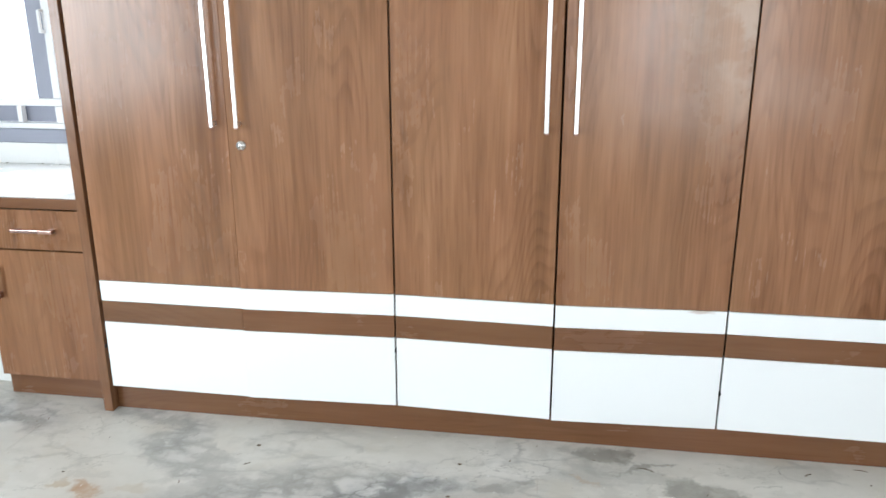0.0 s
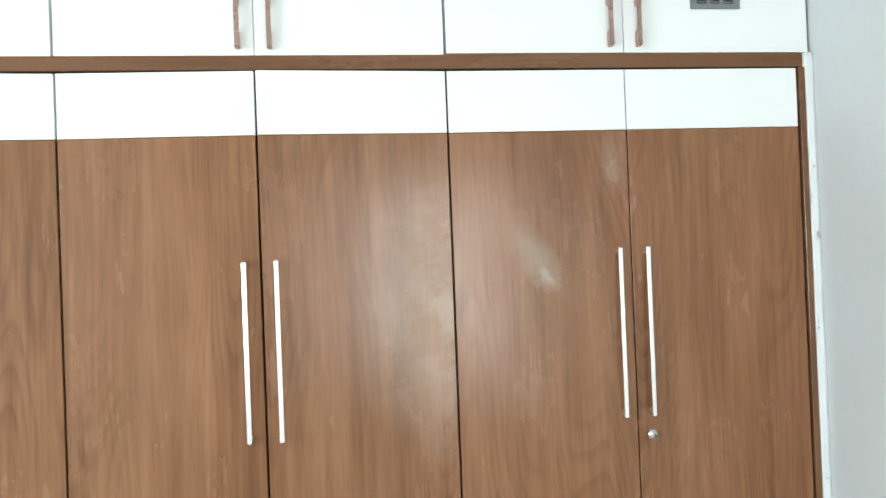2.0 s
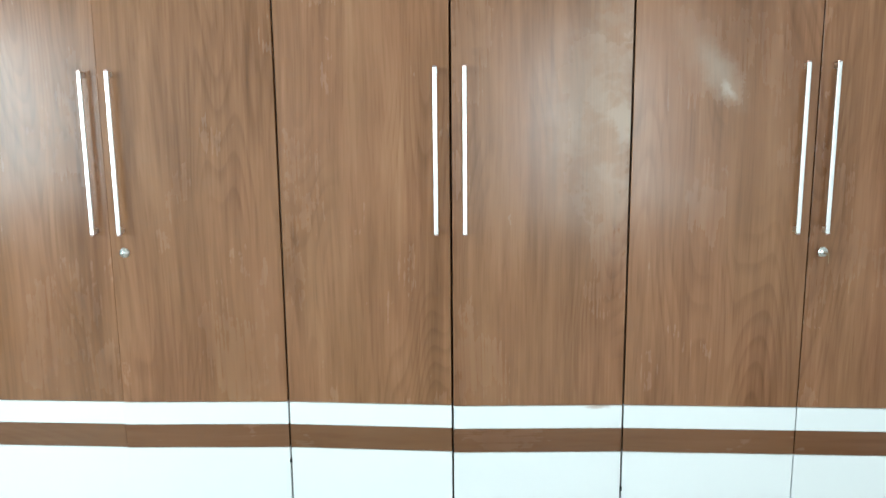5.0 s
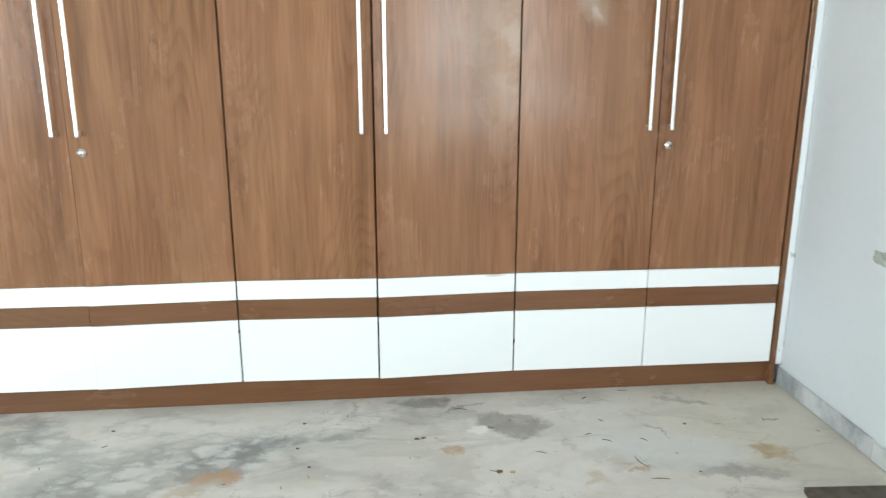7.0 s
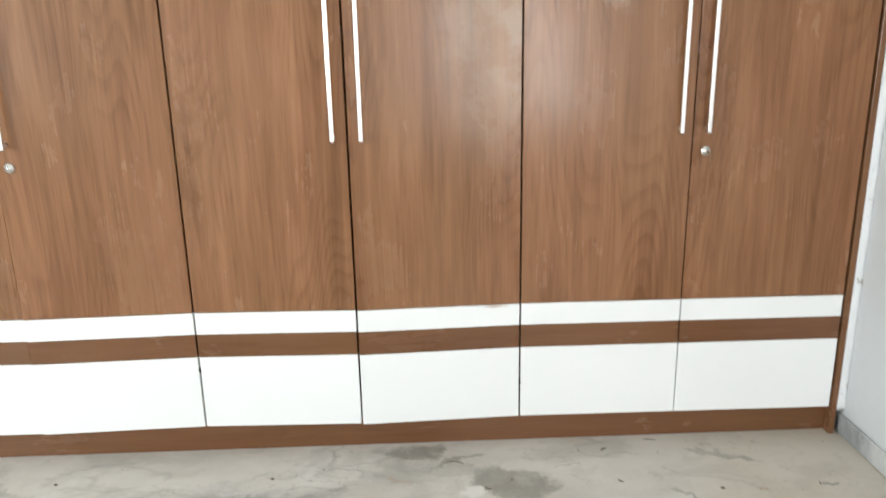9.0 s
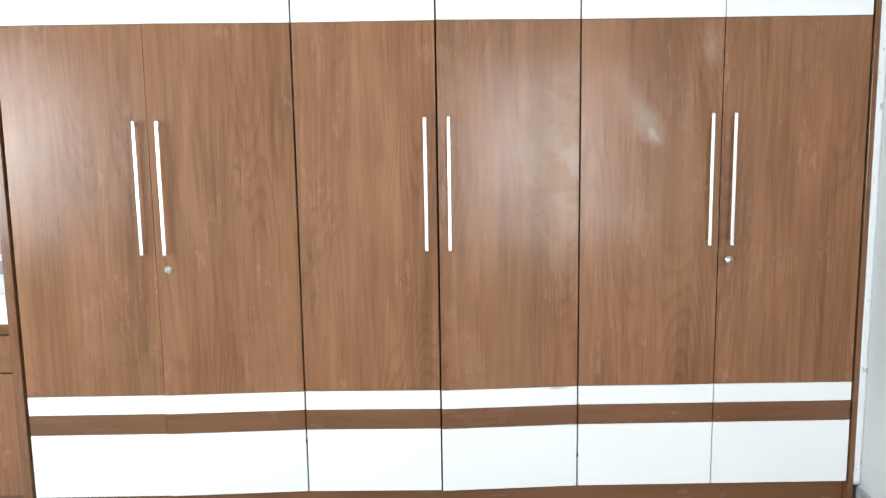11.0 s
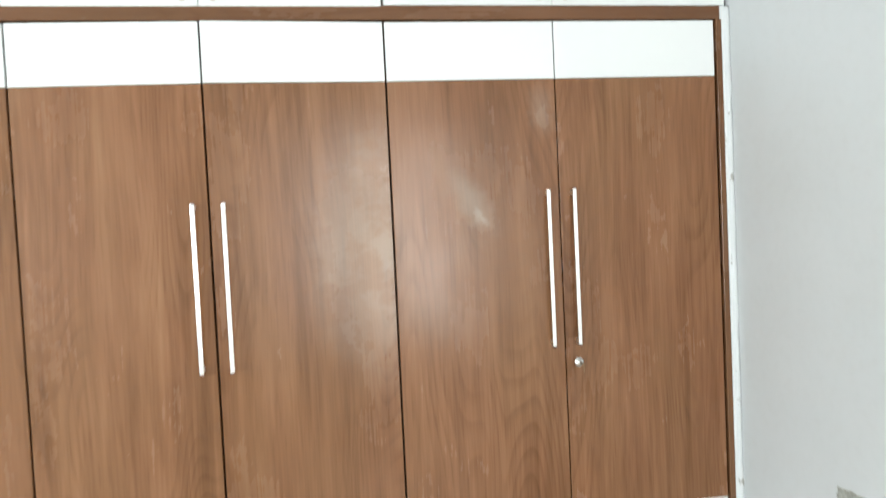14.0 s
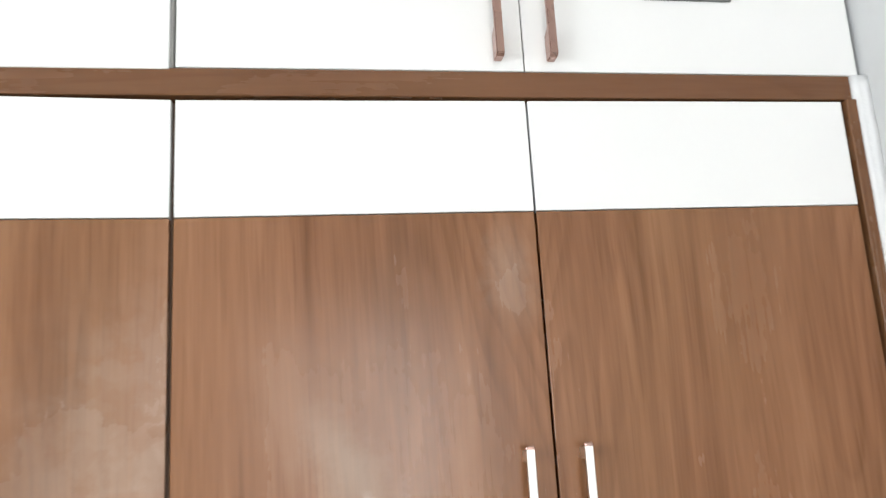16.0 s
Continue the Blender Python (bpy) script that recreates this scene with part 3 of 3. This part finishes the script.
# ---- lofts over the wardrobe ----
def loft_handle(parent, x):
    """A rose-copper bar, thick at both feet and waisted between."""
    bm = bmesh.new()
    prof = ((0.0, -0.001), (0.0, -0.020), (0.004, -0.026), (0.162, -0.026), (0.166, -0.020), (0.166, -0.001),
            (0.122, -0.001), (0.114, -0.017), (0.052, -0.017), (0.044, -0.001))
    sides = [[bm.verts.new((x + s * 0.0065, y, 2.141 + z)) for z, y in prof] for s in (-1, 1)]
    n = len(prof)
    for i in range(n):
        j = (i + 1) % n
        bm.faces.new((sides[0][i], sides[0][j], sides[1][j], sides[1][i]))
    for side in sides:
        for f in ((0, 1, 2, 8, 9), (2, 3, 7, 8), (3, 4, 5, 6, 7)):
            bm.faces.new([side[i] for i in f])
    bmesh.ops.recalc_face_normals(bm, faces=bm.faces)
    bmesh.ops.bevel(bm, geom=[e for e in bm.edges if e.is_manifold and e.calc_face_angle() > 0.6], offset=0.0014, segments=2, affect="EDGES")
    return part("handle", bm, COPPER, parent, "rose copper pull handle")


def vent_grille(parent, x0, z0):
    """A grey plate with three columns of slots."""
    w, h = 0.157, 0.079
    g = part("vent_grille", box(bmesh.new(), x0 + 0.012, x0 + w - 0.012, -0.001, 0.0005, z0 + 0.012, z0 + h - 0.012), DARK, parent, "grey plastic vent plate with slots")
    bars_x = [(0, 0.021), (0.053, 0.064), (0.093, 0.104), (0.136, w)]
    for a, b in bars_x:
        block("plate_bar", g, VENT, (x0 + a, x0 + b, -0.0052, 0.0, z0, z0 + h), 0.001)
    for a, b in ((0, 0.016), (h - 0.016, h)):
        block("plate_bar", g, VENT, (x0 + 0.004, x0 + w - 0.004, -0.005, -0.0003, z0 + a, z0 + b), 0.0006)
    for (_, a), (b, _) in zip(bars_x, bars_x[1:]):
        for i in range(6):
            z = z0 + 0.0192 + i * 0.0075
            block("slat", g, VENT, (x0 + a - 0.001, x0 + b + 0.001, -0.0046, -0.0006, z, z + 0.0032), 0.0004)
    return g


def loft_unit(x0, x1, seam, vent, sag, label):
    """A loft with two leaves; sag: how far it hangs down over the rail."""
    u = thing("loft_cabinet", (x0, -0.9 * sag, -sag), label, "loft cabinet", "lofts over the wardrobe")
    w = x1 - x0
    block("body", u, GLOSS, (0.001, w - 0.001, 0.0165, 0.60, 2.126 + sag, 2.93))
    for a, b, hx in ((0.003, seam - x0 - 0.001, seam - x0 - 0.043), (seam - x0 + 0.001, w - (0.0005 if vent else 0.003), seam - x0 + 0.043)):
        leaf = block("door", u, WHITE, (a, b, -0.004, 0.015, 2.1255, 2.92), 0.001, "glossy white laminate loft door")
        fittings = [loft_handle(leaf, hx)]
        if vent and a > 0.1:
            fittings.append(vent_grille(leaf, 2.870 - x0, 2.255))
        for o in fittings:
            o.location.y = -0.004
    return u


loft_unit(-0.043, 1.064, 0.531, False, 0.005, "white laminate loft cabinet with rose copper handles")
loft_unit(1.066, 2.125, 1.594, False, 0.005, "white laminate loft cabinet with rose copper handles")
loft_unit(2.127, 3.243, 2.659, True, 0.0, "white laminate loft cabinet with a grey vent plate")


# ---- desk under the window ----
dk = thing("desk_cabinet", (-0.045, 0, 0), "walnut laminate cabinet with a drawer under the desk top", "cabinet")
# body coloured dark to paint the shade in the gaps between the fronts
block("body", dk, INSIDE, (-0.445, -0.001, 0.066, 0.66, 0.088, 0.748))
block("drawer_front", dk, WOOD, (-0.445, -0.002, 0.045, 0.064, 0.596, 0.743), 0.001)
door = block("door", dk, WOOD, (-0.445, -0.002, 0.045, 0.064, 0.090, 0.590), 0.001)
block("plinth", dk, WOOD_ACROSS, (-0.442, -0.002, 0.074, 0.094, 0.0, 0.087), 0.001)


def cabinet_pull(parent, x, z, upright):
    bm = bmesh.new()
    n = 0.082
    if upright:
        box(bm, x - 0.006, x + 0.006, 0.018, 0.027, z - n * 0.8, z + n * 0.8, 0.002, 2)
        for s in (-1, 1):
            box(bm, x - 0.005, x + 0.005, 0.026, 0.046, z + s * n * 0.6 - 0.012, z + s * n * 0.6 + 0.012, 0.002)
    else:
        box(bm, x - n, x + n, 0.018, 0.027, z - 0.006, z + 0.006, 0.002, 2)
        for s in (-1, 1):
            box(bm, x + s * n * 0.8 - 0.012, x + s * n * 0.8 + 0.012, 0.026, 0.046, z - 0.005, z + 0.005, 0.002)
    part("handle", bm, COPPER, parent, "rose copper pull handle")


cabinet_pull(dk, -0.215, 0.669, False)
cabinet_pull(door, -0.390, 0.467, True)

top = thing("study_desk", (0, 0, 0), "white laminate desk top with a walnut front edge", "desk")
block("slab", top, GLOSS, (-1.70, -0.045, 0.052, 0.699, 0.752, 0.789), 0.001)
block("front_edge", top, WOOD_ACROSS, (-1.70, -0.045, 0.033, 0.051, 0.750, 0.7875), 0.0025)
block("upstand", top, GLOSS, (-1.45, -0.045, 0.690, 0.6995, 0.7895, 0.8805), 0.001, "low white laminate upstand behind the desk top")
block("modesty_panel", top, GLOSS, (-1.70, -0.492, 0.155, 0.173, 0.0, 0.750), 0.001, "white laminate panel under the desk")

# ---- window over the desk ----
wn = thing("window_1", (0, 0, 0), "white framed window with bars, bright daylight outside", "window", kind="structure")
block("window_sill", wn, ALUMINIUM, (-1.45, -0.12, 0.690, 0.80, 0.881, 0.941), 0.003, "grey metal bottom track")
block("window_frame", wn, FRAME, (-1.45, -0.12, 0.70, 0.76, 0.942, 0.966), 0.002)
block("window_frame", wn, FRAME, (-1.45, -0.12, 0.70, 0.76, 2.122, 2.158), 0.002)
block("window_frame", wn, FRAME, (-1.449, -1.41, 0.70, 0.76, 0.967, 2.121), 0.002)
block("window_frame", wn, FRAME, (-0.16, -0.121, 0.70, 0.76, 0.967, 2.121), 0.002)
for z0, z1 in ((1.040, 1.072), (1.958, 1.988)):
    block("cross_bar", wn, FRAME, (-1.409, -0.161, 0.708, 0.748, z0, z1), 0.002)
for z0, z1 in ((1.504, 1.528),):
    block("cross_bar", wn, FRAME, (-1.409, -0.593, 0.706, 0.715, z0, z1), 0.001)
for x in (-1.17, -0.97, -0.77):
    block("upright_bar", wn, FRAME, (x - 0.012, x + 0.012, 0.712, 0.742, 0.967, 1.039), 0.002)
    block("upright_bar", wn, FRAME, (x - 0.012, x + 0.012, 0.712, 0.742, 1.989, 2.121), 0.002)
for z0, z1 in ((0.967, 1.039), (1.073, 1.957), (1.989, 2.121)):
    block("stile", wn, FRAME, (-0.592, -0.556, 0.706, 0.750, z0, z1), 0.002)
block("sash_stile", wn, ALUMINIUM, (-0.672, -0.594, 0.716, 0.740, 1.073, 1.957), 0.002, "grey metal sash stile")
for x0, x1 in ((-1.409, -0.593), (-0.555, -0.161)):
    block("lower_infill", wn, ALUMINIUM, (x0, x1, 0.752, 0.757, 0.967, 1.039), 0, "grey tinted lower pane")
    block("upper_infill", wn, ALUMINIUM, (x0, x1, 0.752, 0.757, 1.989, 2.121), 0, "grey tinted upper pane")
    g = block("pane", wn, GLASS, (x0, x1, 0.750, 0.755, 1.073, 1.957), 0)
    g.visible_shadow = False
bm = bmesh.new()
box(bm, -0.600, -0.588, 0.684, 0.696, 1.345, 1.440, 0.003, 2)
for z in (1.345, 1.428):
    box(bm, -0.599, -0.584, 0.688, 0.708, z, z + 0.014, 0.003)
part("window_handle", bm, FRAME, wn, "white curved window handle")

structure("backdrop", (-2.6, 0.9, 1.9, 1.92, 0.0, 3.3), glow("overcast_light", (0.94, 0.97, 1.0), 3.0), "bright overcast daylight outside the window", "backdrop")
structure("backdrop_far", (1.2, 3.8, -5.42, -5.4, 0.0, 3.0), glow("overcast_light_far", (1.0, 0.99, 0.97), 3.0), "bright overcast daylight outside the far window", "backdrop")


# ---- loose things on the floor ----
bd = thing("board", (2.908, -0.783, 0.0005), "dark brown board lying flat on the marble floor", "board", turn=-3.5)
bm = bmesh.new()
box(bm, 0, 0.305, -0.42, 0, 0, 0.018, 0.003, 2)
for v in bm.verts:
    v.co.x += 0.004 * noise.noise(v.co * 9)
    v.co.x -= -0.10 * v.co.y if v.co.x < 0.15 else 0.0
part("slab", bm, GRANITE, bd)
scrap = thing("paper_scrap", (3.10, -0.925, 0.0190), "small yellowish paper scrap lying on the board", "scrap", turn=12)
bm = bmesh.new()
box(bm, -0.008, 0.008, -0.006, 0.006, 0, 0.0012, 0.0003)
part("sheet", bm, PAPER, scrap)


def crumbs(count):
    """Dry flakes and splinters swept about the floor."""
    rnd = random.Random(21)
    bm = bmesh.new()
    for _ in range(count):
        x, y = rnd.uniform(-0.6, 3.2), -0.06 - 1.1 * rnd.random() ** 1.2
        if x > 2.8 and y < -0.74:
            continue
        n, wdt, a = rnd.uniform(0.002, 0.012) * (2.2 if rnd.random() < 0.12 else 1), rnd.uniform(0.0015, 0.004), rnd.uniform(0, math.pi)
        bend = rnd.uniform(-0.5, 0.5)
        c, s = math.cos(a), math.sin(a)
        pts = [(-n, 0), (0, bend * n), (n, 0)]
        up, lo = [], []
        for px, py in pts:
            for side, row in ((1, up), (-1, lo)):
                k = wdt * 0.5 * (1.0 if px == 0 else 0.35)
                row.append([bm.verts.new((x + c * px - s * (py + side * k), y + s * px + c * (py + side * k), z)) for z in (0.0006, 0.0006 + wdt * 0.5)])
        for i in (0, 1):
            bm.faces.new((up[i][1], lo[i][1], lo[i + 1][1], up[i + 1][1]))
            bm.faces.new((up[i][0], up[i][1], up[i + 1][1], up[i + 1][0]))
            bm.faces.new((lo[i][1], lo[i][0], lo[i + 1][0], lo[i + 1][1]))
    # longer curled splinters and a few hard lumps: place, half length, turn, bend
    for x, y, n, turn, bend in ((2.466, -0.552, 0.040, 105, 0.25), (2.14, -0.465, 0.020, -25, 0.2), (1.958, -0.574, 0.022, -40, 0.3), (2.49, -0.667, 0.030, -8, 0.12), (2.577, -0.012, 0.022, -10, 0.1),
                                (3.028, -0.305, 0.012, 80, 0.1), (2.39, -0.406, 0.020, -30, 0.3), (2.338, -0.354, 0.016, 20, 0.2), (2.524, -0.415, 0.018, -50, 0.3), (1.90, -0.115, 0.030, -15, 0.3)):
        c, s = math.cos(radians(turn)), math.sin(radians(turn))
        ring = []
        for i in range(9):
            k = i / 4 - 1
            px, py, wdt = k * n, bend * n * (1 - k * k), 0.0005 + 0.0012 * (1 - k * k)
            ring.append([bm.verts.new((x + c * px - s * (py + e * wdt), y + s * px + c * (py + e * wdt), 0.0008 + h)) for e, h in ((1, 0), (0, 1.4 * wdt), (-1, 0))])
        for f, g in zip(ring, ring[1:]):
            bm.faces.new((f[0], g[0], g[1], f[1])), bm.faces.new((f[1], g[1], g[2], f[2]))
    for x, y, r in ((1.975, -0.573, 0.010), (1.718, -0.328, 0.007), (1.742, -0.322, 0.006), (1.347, -0.480, 0.005), (1.299, -0.353, 0.006), (1.31, -0.171, 0.006), (2.718, -0.311, 0.006), (0.62, -0.16, 0.006)):
        bmesh.ops.create_icosphere(bm, subdivisions=1, radius=r, matrix=Matrix.Translation((x, y, r * 0.35)) @ Matrix.Diagonal((1.3, 0.8, 0.5, 1)))
    return tagged(link("floor_crumbs", bm, CRUMB), "dry brown flakes and crumbs scattered on the floor", "debris", "", "stuff")


crumbs(50)
bm = bmesh.new()
for x, y, r in ((-0.845, 0.680, 0.006), (-0.672, 0.683, 0.004), (-0.88, 0.66, 0.002), (-0.74, 0.63, 0.0015)):
    bmesh.ops.create_icosphere(bm, subdivisions=1, radius=r, matrix=Matrix.Translation((x, y, 0.7895 + r * 0.4)) @ Matrix.Diagonal((1.2, 0.8, 0.5, 1)))
tagged(link("desk_crumbs", bm, CRUMB), "dark crumbs left at the back of the desk", "debris", "", "stuff")

# ---- marble floor in slabs ----
fl = thing("floor", (0, 0, 0), "pale veined marble floor with dust and stains", "floor", kind="structure")
block("bed", fl, CEMENT, (LEFT - 0.2, RIGHT + 0.2, BACK - 0.2, FRONT + 0.25, -0.12, -0.0215), 0)
xs, ys = (LEFT, -0.21, 1.565, RIGHT), (FRONT, -1.18, -2.75, BACK - 0.2)
for xa, xb in zip(xs, xs[1:]):
    for yb, ya in zip(ys, ys[1:]):
        block("marble_slab", fl, MARBLE, (xa + 0.0003, xb - 0.0003, ya + 0.0003, yb - 0.0003, -0.021, 0.0), 0.0)
